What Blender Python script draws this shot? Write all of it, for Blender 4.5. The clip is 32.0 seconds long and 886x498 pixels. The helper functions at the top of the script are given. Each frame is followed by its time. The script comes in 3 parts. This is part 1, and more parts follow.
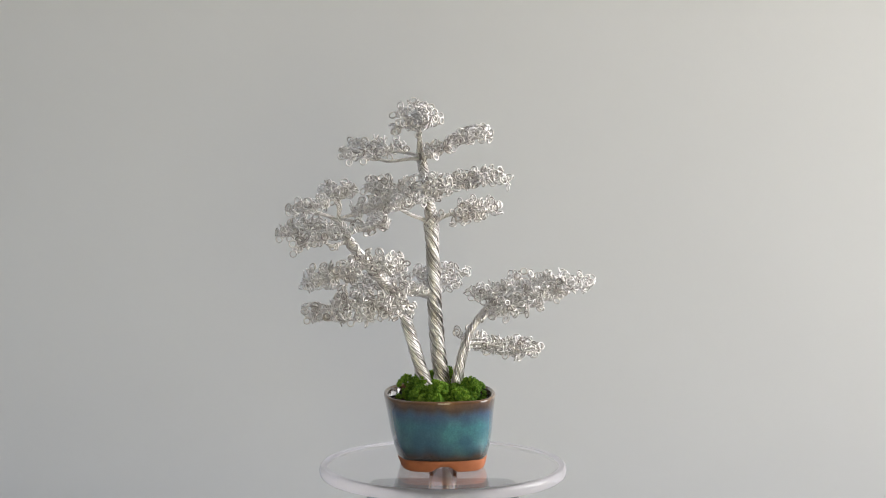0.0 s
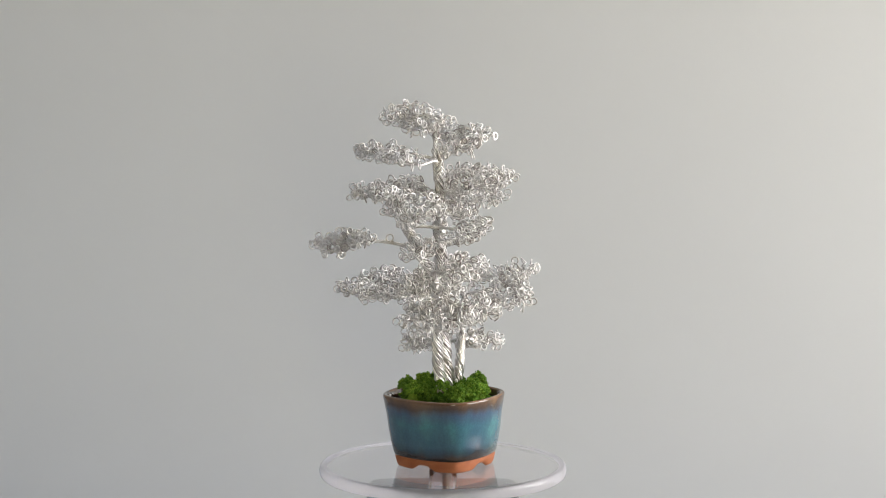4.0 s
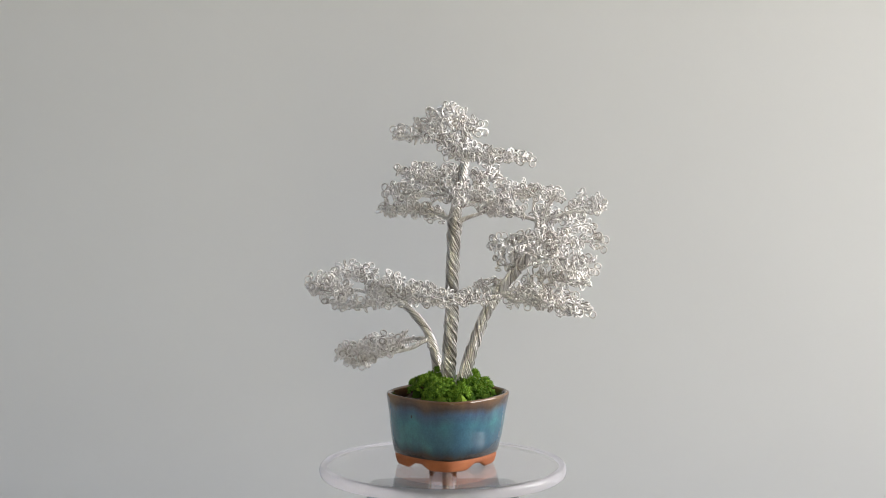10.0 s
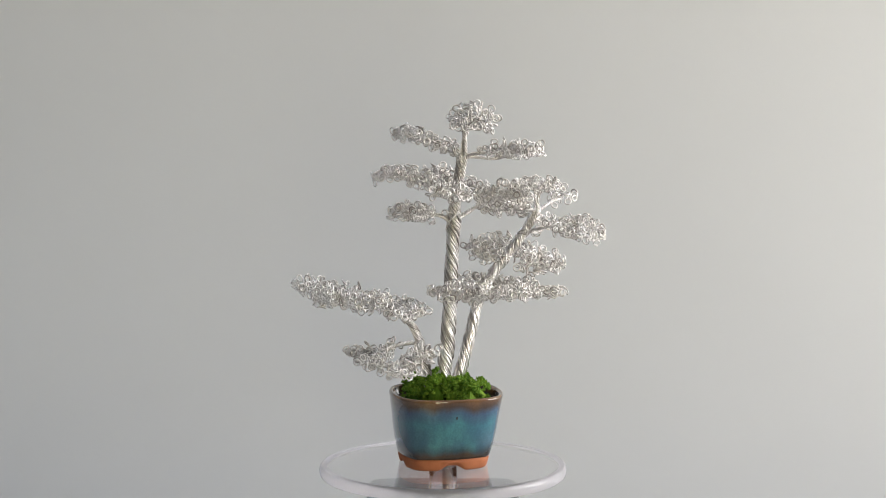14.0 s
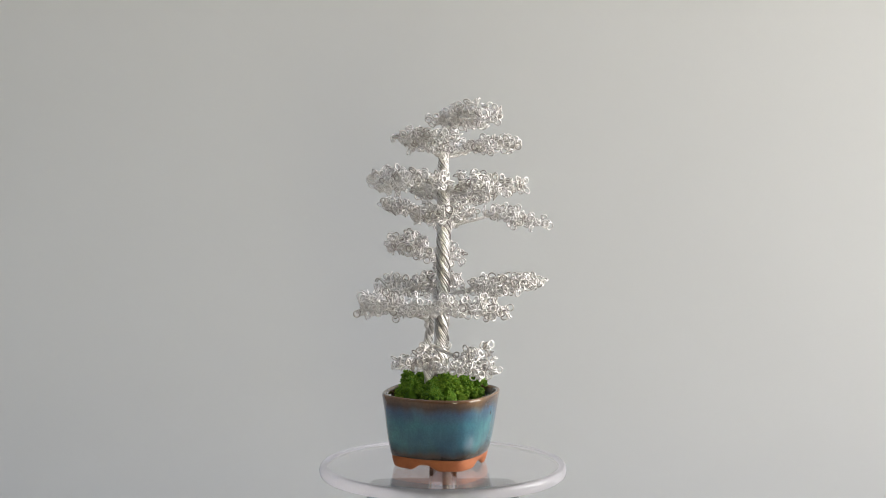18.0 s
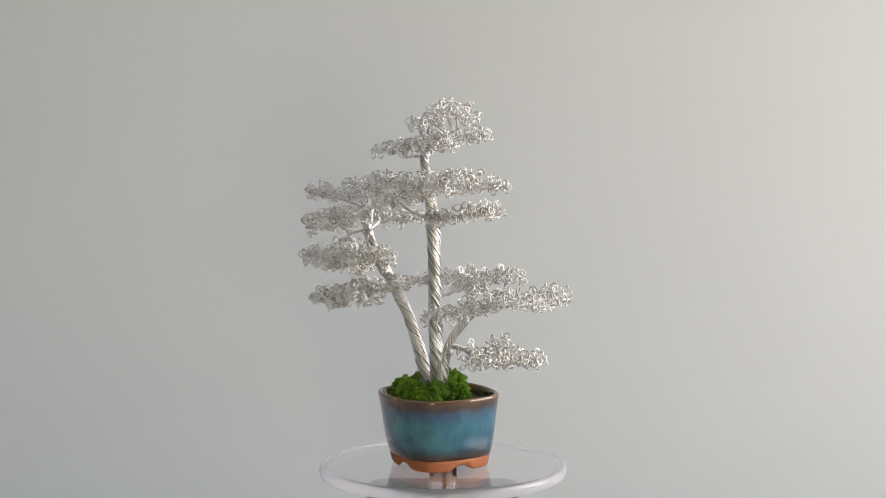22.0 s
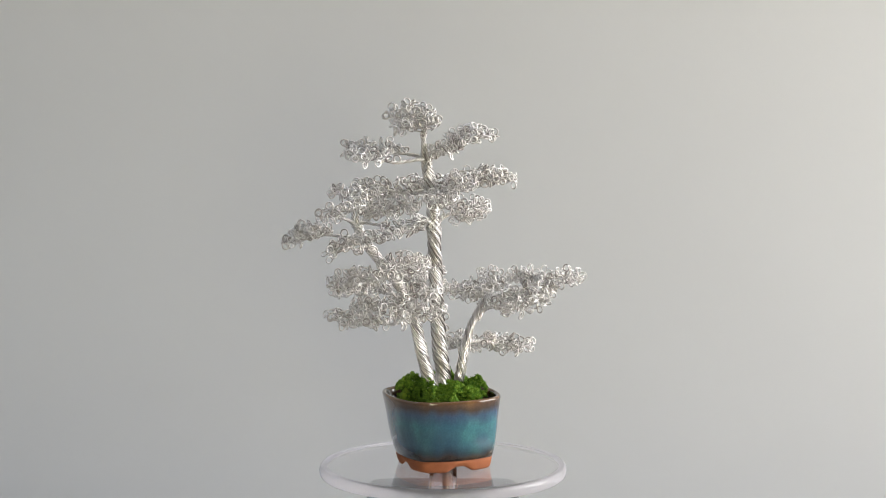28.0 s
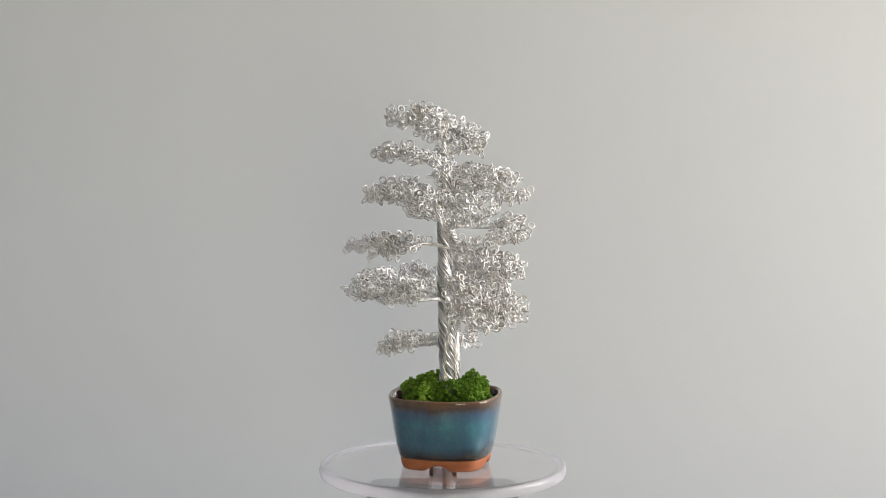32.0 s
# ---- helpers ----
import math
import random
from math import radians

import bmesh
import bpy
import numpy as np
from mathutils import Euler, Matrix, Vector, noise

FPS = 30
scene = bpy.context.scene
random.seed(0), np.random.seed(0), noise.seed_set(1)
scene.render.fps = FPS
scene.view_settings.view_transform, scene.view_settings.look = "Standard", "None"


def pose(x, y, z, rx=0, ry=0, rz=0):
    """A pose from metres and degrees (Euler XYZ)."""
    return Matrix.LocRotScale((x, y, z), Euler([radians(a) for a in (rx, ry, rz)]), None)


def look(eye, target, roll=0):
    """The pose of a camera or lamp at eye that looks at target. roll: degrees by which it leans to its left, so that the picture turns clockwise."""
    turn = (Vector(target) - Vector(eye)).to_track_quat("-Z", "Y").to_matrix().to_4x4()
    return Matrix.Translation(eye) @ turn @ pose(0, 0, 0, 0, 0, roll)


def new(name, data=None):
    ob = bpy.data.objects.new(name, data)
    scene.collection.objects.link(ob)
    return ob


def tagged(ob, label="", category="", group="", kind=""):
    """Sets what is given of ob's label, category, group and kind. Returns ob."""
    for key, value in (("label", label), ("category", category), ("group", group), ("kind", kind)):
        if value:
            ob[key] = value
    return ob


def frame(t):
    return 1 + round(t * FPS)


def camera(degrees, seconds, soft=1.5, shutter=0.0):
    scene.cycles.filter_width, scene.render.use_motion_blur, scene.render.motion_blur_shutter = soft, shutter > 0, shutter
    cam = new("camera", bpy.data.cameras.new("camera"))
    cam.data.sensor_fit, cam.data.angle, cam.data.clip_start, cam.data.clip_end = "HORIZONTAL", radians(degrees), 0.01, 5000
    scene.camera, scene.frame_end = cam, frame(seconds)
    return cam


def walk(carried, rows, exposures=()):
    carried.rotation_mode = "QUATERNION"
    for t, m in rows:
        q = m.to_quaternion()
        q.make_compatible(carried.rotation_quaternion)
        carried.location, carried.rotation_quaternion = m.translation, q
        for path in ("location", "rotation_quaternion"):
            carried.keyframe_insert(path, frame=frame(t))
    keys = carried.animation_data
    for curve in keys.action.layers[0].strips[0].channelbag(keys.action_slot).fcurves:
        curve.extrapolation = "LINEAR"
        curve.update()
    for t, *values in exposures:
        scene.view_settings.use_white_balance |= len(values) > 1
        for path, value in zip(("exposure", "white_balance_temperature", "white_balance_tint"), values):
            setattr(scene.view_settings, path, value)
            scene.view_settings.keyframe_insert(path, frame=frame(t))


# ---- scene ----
TURN = 26.47                 # seconds for one turn of the table
Z0 = 0.82                    # height of the disc's upper face
EYE = Vector((0.0, -1.8038, Z0 + 0.3914))
TILT = 6.83                  # degrees below the level

cam = camera(2 * math.degrees(math.atan(784 / 4000)), 32.0, soft=1.0)
CAM_POSE = pose(EYE.x, EYE.y, EYE.z, 90 - TILT, 0, 0)
walk(cam, [(0.0, CAM_POSE), (32.0, CAM_POSE)], exposures=[(0.0, 0.0), (32.0, 0.0)])

# ---------------------------------------------------------------- world and light
world = bpy.data.worlds.new("sky")
scene.world = world
world.use_nodes = True
wn = world.node_tree.nodes
sky = wn.new("ShaderNodeTexSky")
sky.sky_type = "NISHITA"
sky.sun_disc = False
sky.sun_elevation, sky.sun_rotation = radians(38), radians(120)
wn["Background"].inputs[1].default_value = 0.10
world.node_tree.links.new(sky.outputs[0], wn["Background"].inputs[0])


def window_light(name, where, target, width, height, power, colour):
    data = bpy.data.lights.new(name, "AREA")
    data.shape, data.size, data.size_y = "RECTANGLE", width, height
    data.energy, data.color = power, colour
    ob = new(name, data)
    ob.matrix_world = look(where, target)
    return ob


window_light("window_light_east", (2.09, -0.15, 1.45), (0, -0.15, 1.42), 1.5, 1.1, 60.0, (1.0, 0.985, 0.965))
window_light("window_light_south", (0.40, -3.09, 1.20), (0.40, 0, 1.20), 0.76, 1.24, 30.0, (1.0, 0.925, 0.64))
# blue fill added overhead to cool the lower backdrop; it has no known source
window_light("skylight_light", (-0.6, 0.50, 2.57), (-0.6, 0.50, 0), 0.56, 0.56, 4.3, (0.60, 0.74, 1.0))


# ---------------------------------------------------------------- materials
def material(name):
    m = bpy.data.materials.new(name)
    m.use_nodes = True
    return m, m.node_tree.nodes, m.node_tree.links, m.node_tree.nodes["Principled BSDF"]


def node(nodes, kind, **values):
    n = nodes.new(kind)
    for key, value in values.items():
        n.inputs[key].default_value = value
    return n


def ramp(nodes, stops):
    n = nodes.new("ShaderNodeValToRGB")
    els = n.color_ramp.elements
    while len(els) < len(stops):
        els.new(0.5)
    for e, (p, c) in zip(els, stops):
        e.position, e.color = p, (*c, 1)
    return n


def mat_plain(name, a, b, scale, rough, bump=0.0, bump_scale=None, metal=0.0, spec=0.5):
    m, n, l, p = material(name)
    tc = n.new("ShaderNodeTexCoord")
    tex = node(n, "ShaderNodeTexNoise", Scale=scale, Detail=6.0)
    l.new(tc.outputs["Object"], tex.inputs["Vector"])
    r = ramp(n, [(0.3, a), (0.7, b)])
    l.new(tex.outputs["Fac"], r.inputs[0])
    l.new(r.outputs[0], p.inputs["Base Color"])
    p.inputs["Roughness"].default_value = rough
    p.inputs["Metallic"].default_value = metal
    p.inputs["Specular IOR Level"].default_value = spec
    if bump:
        t2 = node(n, "ShaderNodeTexNoise", Scale=bump_scale or scale * 8, Detail=8.0)
        l.new(tc.outputs["Object"], t2.inputs["Vector"])
        b_ = node(n, "ShaderNodeBump", Strength=bump, Distance=0.001)
        l.new(t2.outputs["Fac"], b_.inputs["Height"])
        l.new(b_.outputs[0], p.inputs["Normal"])
    return m


def mat_wire(name, dull, smooth, mid=0.86, each=False):
    m, n, l, p = material(name)
    tc = n.new("ShaderNodeTexCoord")
    info = n.new("ShaderNodeObjectInfo" if each else "ShaderNodeNewGeometry")
    tex = node(n, "ShaderNodeTexNoise", Scale=160.0, Detail=3.0)
    l.new(tc.outputs["Object"], tex.inputs["Vector"])
    r = ramp(n, [(0.25, (0.83, 0.795, 0.775)), (0.75, (0.95, 0.925, 0.91))])
    l.new(tex.outputs["Fac"], r.inputs[0])
    # random tint for each strand or curl; dull sets the darkest
    tone = ramp(n, [(0.0, (dull, dull * 0.955, dull * 0.90)), (0.30, (mid, mid * 0.98, mid * 0.955)), (0.65, (1.0, 1.0, 1.0))])
    l.new(info.outputs["Random" if each else "Random Per Island"], tone.inputs[0])
    mix = n.new("ShaderNodeMix"); mix.data_type, mix.blend_type = "RGBA", "MULTIPLY"
    mix.inputs[0].default_value = 1.0
    l.new(r.outputs[0], mix.inputs[6])
    l.new(tone.outputs[0], mix.inputs[7])
    l.new(mix.outputs[2], p.inputs["Base Color"])
    p.inputs["Metallic"].default_value = 1.0
    rr = ramp(n, [(0.3, (smooth,) * 3), (0.7, (smooth + 0.16,) * 3)])
    l.new(tex.outputs["Fac"], rr.inputs[0])
    l.new(rr.outputs[0], p.inputs["Roughness"])
    return m


def mat_glaze():
    """Blue-green glaze that runs brown at the rim and dark at the lower edge."""
    m, n, l, p = material("blue_green_glaze")
    tc = n.new("ShaderNodeTexCoord")
    sep = n.new("ShaderNodeSeparateXYZ")
    l.new(tc.outputs["Object"], sep.inputs[0])
    run = node(n, "ShaderNodeMapping")
    run.inputs["Scale"].default_value = (60, 60, 14)
    l.new(tc.outputs["Object"], run.inputs[0])
    drips = node(n, "ShaderNodeTexNoise", Scale=1.0, Detail=4.0)
    l.new(run.outputs[0], drips.inputs["Vector"])
    # height plus the uneven running of the glaze
    mul = n.new("ShaderNodeMath"); mul.operation = "MULTIPLY_ADD"
    mul.inputs[1].default_value, mul.inputs[2].default_value = 0.012, -0.006
    l.new(drips.outputs["Fac"], mul.inputs[0])
    add = n.new("ShaderNodeMath"); add.operation = "ADD"
    l.new(sep.outputs["Z"], add.inputs[0])
    l.new(mul.outputs[0], add.inputs[1])
    rng = node(n, "ShaderNodeMapRange")
    rng.inputs["From Min"].default_value, rng.inputs["From Max"].default_value = 0.0, 0.0625
    l.new(add.outputs[0], rng.inputs[0])
    r = ramp(n, [(0.0, (0.03, 0.02, 0.014)), (0.20, (0.035, 0.022, 0.016)), (0.26, (0.022, 0.048, 0.064)), (0.36, (0.036, 0.108, 0.148)),
                 (0.62, (0.040, 0.150, 0.188)), (0.76, (0.046, 0.100, 0.158)), (0.85, (0.070, 0.044, 0.030)), (1.0, (0.19, 0.092, 0.034))])
    l.new(rng.outputs[0], r.inputs[0])
    flow = node(n, "ShaderNodeMapping")
    flow.inputs["Scale"].default_value = (75, 75, 32)
    l.new(tc.outputs["Object"], flow.inputs[0])
    blot = node(n, "ShaderNodeTexNoise", Scale=1.0, Detail=7.0, Roughness=0.62)
    l.new(flow.outputs[0], blot.inputs["Vector"])
    r2 = ramp(n, [(0.34, (0.86, 0.85, 0.96)), (0.66, (1.32, 1.33, 1.28))])
    l.new(blot.outputs["Fac"], r2.inputs[0])
    mix = n.new("ShaderNodeMix"); mix.data_type, mix.blend_type = "RGBA", "MULTIPLY"
    mix.inputs[0].default_value = 1.0
    l.new(r.outputs[0], mix.inputs[6])
    l.new(r2.outputs[0], mix.inputs[7])
    pool = node(n, "ShaderNodeTexNoise", Scale=26.0, Detail=3.0)
    l.new(tc.outputs["Object"], pool.inputs["Vector"])
    r4 = ramp(n, [(0.40, (0.82, 0.80, 0.92)), (0.55, (1.0, 1.0, 1.0)), (0.72, (1.7, 1.75, 1.40))])
    l.new(pool.outputs["Fac"], r4.inputs[0])
    mix0 = n.new("ShaderNodeMix"); mix0.data_type, mix0.blend_type = "RGBA", "MULTIPLY"
    mix0.inputs[0].default_value = 1.0
    l.new(mix.outputs[2], mix0.inputs[6])
    l.new(r4.outputs[0], mix0.inputs[7])
    fine = node(n, "ShaderNodeTexNoise", Scale=700.0, Detail=2.0)
    l.new(tc.outputs["Object"], fine.inputs["Vector"])
    r3 = ramp(n, [(0.35, (0.90, 0.90, 0.90)), (0.65, (1.08, 1.08, 1.08))])
    l.new(fine.outputs["Fac"], r3.inputs[0])
    mix2 = n.new("ShaderNodeMix"); mix2.data_type, mix2.blend_type = "RGBA", "MULTIPLY"
    mix2.inputs[0].default_value = 1.0
    l.new(mix0.outputs[2], mix2.inputs[6])
    l.new(r3.outputs[0], mix2.inputs[7])
    # pale tan painted on the lip for the highlight line along the rim
    lip = node(n, "ShaderNodeMapRange")
    lip.inputs["From Min"].default_value, lip.inputs["From Max"].default_value = 0.0580, 0.0596
    lip.inputs["To Max"].default_value = 0.5
    l.new(sep.outputs["Z"], lip.inputs[0])
    mix3 = n.new("ShaderNodeMix"); mix3.data_type = "RGBA"
    l.new(lip.outputs[0], mix3.inputs[0])
    l.new(mix2.outputs[2], mix3.inputs[6])
    mix3.inputs[7].default_value = (0.33, 0.21, 0.13, 1)
    l.new(mix3.outputs[2], p.inputs["Base Color"])
    p.inputs["Roughness"].default_value = 0.05
    p.inputs["Coat Weight"].default_value = 0.45
    p.inputs["Coat Roughness"].default_value = 0.025
    b_ = node(n, "ShaderNodeBump", Strength=0.06, Distance=0.001)
    l.new(blot.outputs["Fac"], b_.inputs["Height"])
    l.new(b_.outputs[0], p.inputs["Normal"])
    return m


def mat_moss():
    m, n, l, p = material("green_moss")
    tc = n.new("ShaderNodeTexCoord")
    info = n.new("ShaderNodeNewGeometry")
    tex = node(n, "ShaderNodeTexNoise", Scale=260.0, Detail=5.0)
    l.new(tc.outputs["Object"], tex.inputs["Vector"])
    mul = n.new("ShaderNodeMath"); mul.operation = "MULTIPLY_ADD"
    mul.inputs[1].default_value = 0.45
    l.new(info.outputs["Random Per Island"], mul.inputs[0])
    sc = n.new("ShaderNodeMath"); sc.operation = "MULTIPLY"
    sc.inputs[1].default_value = 0.6
    l.new(tex.outputs["Fac"], sc.inputs[0])
    l.new(sc.outputs[0], mul.inputs[2])
    r = ramp(n, [(0.2, (0.040, 0.105, 0.012)), (0.5, (0.125, 0.255, 0.026)), (0.8, (0.29, 0.44, 0.060))])
    l.new(mul.outputs[0], r.inputs[0])
    own = n.new("ShaderNodeObjectInfo")
    shade = ramp(n, [(0.0, (0.66, 0.70, 0.62)), (0.5, (0.95, 0.95, 0.95)), (1.0, (1.22, 1.18, 1.12))])
    l.new(own.outputs["Random"], shade.inputs[0])
    mixed = n.new("ShaderNodeMix"); mixed.data_type, mixed.blend_type = "RGBA", "MULTIPLY"
    mixed.inputs[0].default_value = 1.0
    l.new(r.outputs[0], mixed.inputs[6])
    l.new(shade.outputs[0], mixed.inputs[7])
    l.new(mixed.outputs[2], p.inputs["Base Color"])
    p.inputs["Roughness"].default_value = 0.85
    p.inputs["Specular IOR Level"].default_value = 0.2
    t2 = node(n, "ShaderNodeTexNoise", Scale=900.0, Detail=3.0)
    l.new(tc.outputs["Object"], t2.inputs["Vector"])
    b_ = node(n, "ShaderNodeBump", Strength=0.8, Distance=0.001)
    l.new(t2.outputs["Fac"], b_.inputs["Height"])
    l.new(b_.outputs[0], p.inputs["Normal"])
    return m


def mat_acrylic(name="clear_acrylic", ior=1.34):
    m, n, l, p = material(name)
    p.inputs["Base Color"].default_value = (0.97, 0.965, 0.985, 1)
    p.inputs["Transmission Weight"].default_value = 1.0
    p.inputs["IOR"].default_value = ior
    p.inputs["Roughness"].default_value = 0.015
    return m


def mat_edge():
    """The disc's polished edge; its milky colour stands in for light gathered inside."""
    m, n, l, p = material("acrylic_edge")
    p.inputs["Base Color"].default_value = (0.89, 0.86, 0.91, 1)
    p.inputs["Transmission Weight"].default_value = 0.73
    p.inputs["IOR"].default_value = 1.07
    p.inputs["Roughness"].default_value = 0.40
    p.inputs["Coat Weight"].default_value = 0.6
    p.inputs["Coat Roughness"].default_value = 0.03
    return m


WIRE = mat_wire("silver_wire", 0.56, 0.33)
TRUNK_WIRE = mat_wire("tarnished_silver_wire", 0.46, 0.29, 0.80, True)
BRANCH_WIRE = mat_wire("branch_silver_wire", 0.46, 0.30, 0.80)
EDGE = mat_edge()
TUBE = mat_acrylic("clear_tube", 1.18)
GLAZE = mat_glaze()
MOSS = mat_moss()
ACRYLIC = mat_acrylic()
CLAY = mat_plain("bare_terracotta", (0.30, 0.088, 0.032), (0.43, 0.140, 0.052), 90, 0.75, 0.25, 900)
BROWN_GLAZE = mat_plain("brown_glaze", (0.022, 0.014, 0.012), (0.034, 0.022, 0.018), 400, 0.15)
SOIL = mat_plain("dark_soil", (0.04, 0.027, 0.019), (0.15, 0.098, 0.066), 260, 0.95, 1.0, 500)
PAPER = mat_plain("light_grey_backdrop", (0.598, 0.592, 0.580), (0.632, 0.627, 0.615), 1.6, 0.9, 0.05, 260, spec=0.15)
BASE_GREY = mat_plain("grey_plastic", (0.17, 0.17, 0.172), (0.21, 0.21, 0.212), 30, 0.45, 0.1, 900)
STEEL = mat_plain("brushed_steel", (0.30, 0.29, 0.285), (0.38, 0.37, 0.36), 200, 0.35, metal=0.9)
WALL = mat_plain("grey_wall_paint", (0.220, 0.238, 0.27), (0.250, 0.268, 0.30), 3, 0.8, 0.1, 200)
# paler and bluer than WALL, chosen to reflect cool light from the left
BOUNCE_WALL = mat_plain("blue_grey_wall_paint", (0.39, 0.44, 0.51), (0.44, 0.49, 0.56), 3, 0.8, 0.1, 200)
FLOOR = mat_plain("wooden_floor", (0.20, 0.12, 0.07), (0.30, 0.19, 0.11), 8, 0.5, 0.1, 60)
FRAME = mat_plain("white_frame_paint", (0.74, 0.74, 0.72), (0.80, 0.80, 0.78), 20, 0.4)
TABLE_WOOD = mat_plain("table_wood", (0.24, 0.20, 0.16), (0.30, 0.26, 0.21), 14, 0.5, 0.1, 80)


# ---------------------------------------------------------------- mesh helpers
def mesh_of(name, verts, faces, mat, smooth=True):
    me = bpy.data.meshes.new(name)
    me.from_pydata([tuple(v) for v in verts], [], [tuple(f) for f in faces])
    me.materials.append(mat)
    if smooth:
        me.polygons.foreach_set("use_smooth", [True] * len(me.polygons))
    me.update()
    return me


def part(name, me, parent, label=""):
    ob = new(name, me)
    ob.parent = parent
    return tagged(ob, label)


def box_data(x0, y0, z0, x1, y1, z1):
    v = [(x, y, z) for z in (z0, z1) for y in (y0, y1) for x in (x0, x1)]
    f = [(0, 2, 3, 1), (4, 5, 7, 6), (0, 1, 5, 4), (2, 6, 7, 3), (0, 4, 6, 2), (1, 3, 7, 5)]
    return v, f


def boxes(name, mat, *bounds):
    vs, fs = [], []
    for b in bounds:
        v, f = box_data(*b)
        fs += [tuple(i + len(vs) for i in q) for q in f]
        vs += v
    return mesh_of(name, vs, fs, mat, smooth=False)


def tube(path, radii, sides):
    """Verts and faces of a tube along a path (n x 3), with rounded ends."""
    path = np.asarray(path, float)
    n = len(path)
    radii = np.broadcast_to(np.asarray(radii, float), (n,))
    tan = np.gradient(path, axis=0)
    tan /= np.linalg.norm(tan, axis=1)[:, None] + 1e-12
    ref = np.array((0.31, 0.17, 0.93))
    if abs(tan[0] @ ref) > 0.9:
        ref = np.array((1.0, 0.1, 0.0))
    side = np.empty_like(path)
    u = ref
    for i in range(n):
        u = u - tan[i] * (u @ tan[i])
        u = u / (np.linalg.norm(u) + 1e-12)
        side[i] = u
    up = np.cross(tan, side)
    a = np.arange(sides) * 2 * np.pi / sides
    ring = (np.cos(a)[None, :, None] * side[:, None, :] + np.sin(a)[None, :, None] * up[:, None, :]) * radii[:, None, None]
    v = (path[:, None, :] + ring).reshape(-1, 3)
    f = []
    for i in range(n - 1):
        for k in range(sides):
            k2 = (k + 1) % sides
            f.append((i * sides + k, i * sides + k2, (i + 1) * sides + k2, (i + 1) * sides + k))
    f.append(tuple(range(sides - 1, -1, -1)))
    f.append(tuple((n - 1) * sides + k for k in range(sides)))
    return v, f


class Bag:
    """Collects tubes and blobs for one mesh."""

    def __init__(self):
        self.v, self.f, self.n = [], [], 0

    def add(self, v, f):
        self.v.append(np.asarray(v))
        self.f += [tuple(i + self.n for i in q) for q in f]
        self.n += len(v)

    def mesh(self, name, mat, smooth=True):
        return mesh_of(name, np.concatenate(self.v).tolist(), self.f, mat, smooth)


def smooth_path(points, n):
    """A Catmull-Rom curve through the points, at n even steps."""
    p = np.asarray(points, float)
    p = np.vstack([2 * p[0] - p[1], p, 2 * p[-1] - p[-2]])
    out = []
    for s in np.linspace(0, len(p) - 3 - 1e-6, n):
        i = int(s)
        t = s - i
        a, b, c, d = p[i:i + 4]
        out.append(0.5 * ((2 * b) + (c - a) * t + (2 * a - 5 * b + 4 * c - d) * t * t + (3 * b - a - 3 * c + d) * t ** 3))
    return np.array(out)


def lathe(profile, segments):
    """A turned solid: profile of (radius, z), open at both ends unless the radius is 0."""
    v, f = [], []
    for r, z in profile:
        for k in range(segments):
            a = 2 * math.pi * k / segments
            v.append((r * math.cos(a), r * math.sin(a), z))
    for i in range(len(profile) - 1):
        for k in range(segments):
            k2 = (k + 1) % segments
            f.append((i * segments + k, i * segments + k2, (i + 1) * segments + k2, (i + 1) * segments + k))
    f.append(tuple(range(segments - 1, -1, -1)))
    f.append(tuple((len(profile) - 1) * segments + k for k in range(segments)))
    return v, f


# ---------------------------------------------------------------- the room
def structure(name, me, label):
    return tagged(new(name, me), label, kind="structure")


X0, X1, Y0, Y1, ZC = -2.0, 2.0, -3.0, 0.95, 2.5
structure("floor", boxes("floor", FLOOR, (X0 - 0.1, Y0 - 0.1, -0.1, X1 + 0.1, Y1 + 0.1, 0.0)), "brown wooden floor of the room")
# unseen ceiling; its opening is added to hold the blue fill lamp
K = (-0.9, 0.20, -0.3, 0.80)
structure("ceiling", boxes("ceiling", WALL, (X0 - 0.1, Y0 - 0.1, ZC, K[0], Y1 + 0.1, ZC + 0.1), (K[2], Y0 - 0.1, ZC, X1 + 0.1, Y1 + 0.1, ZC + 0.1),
                           (K[0], Y0 - 0.1, ZC, K[2], K[1], ZC + 0.1), (K[0], K[3], ZC, K[2], Y1 + 0.1, ZC + 0.1)), "plain grey ceiling with an opening for the added fill lamp")
# frame added round the fill lamp's opening
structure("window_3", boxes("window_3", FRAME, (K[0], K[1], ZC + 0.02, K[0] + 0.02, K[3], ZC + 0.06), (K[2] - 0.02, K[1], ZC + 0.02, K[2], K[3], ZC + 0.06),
                            (K[0] + 0.02, K[1], ZC + 0.02, K[2] - 0.02, K[1] + 0.02, ZC + 0.06), (K[0] + 0.02, K[3] - 0.02, ZC + 0.02, K[2] - 0.02, K[3], ZC + 0.06)), "white frame added round the unseen overhead blue fill lamp")
structure("wall_north", boxes("wall_north", WALL, (X0 - 0.1, Y1, 0, X1 + 0.1, Y1 + 0.1, ZC)), "plain wall behind the grey backdrop sheet")
structure("wall_west", boxes("wall_west", BOUNCE_WALL, (X0 - 0.1, Y0, 0, X0, Y1, ZC)), "unseen blue-grey wall that bounces cool light from the left")
# east wall with its window opening
E0, E1, EZ0, EZ1 = -0.95, 0.65, 0.85, 2.05
structure("wall_east", boxes("wall_east", WALL, (X1, Y0, 0, X1 + 0.1, E0, ZC), (X1, E1, 0, X1 + 0.1, Y1, ZC), (X1, E0, 0, X1 + 0.1, E1, EZ0), (X1, E0, EZ1, X1 + 0.1, E1, ZC)), "plain grey wall with a window")
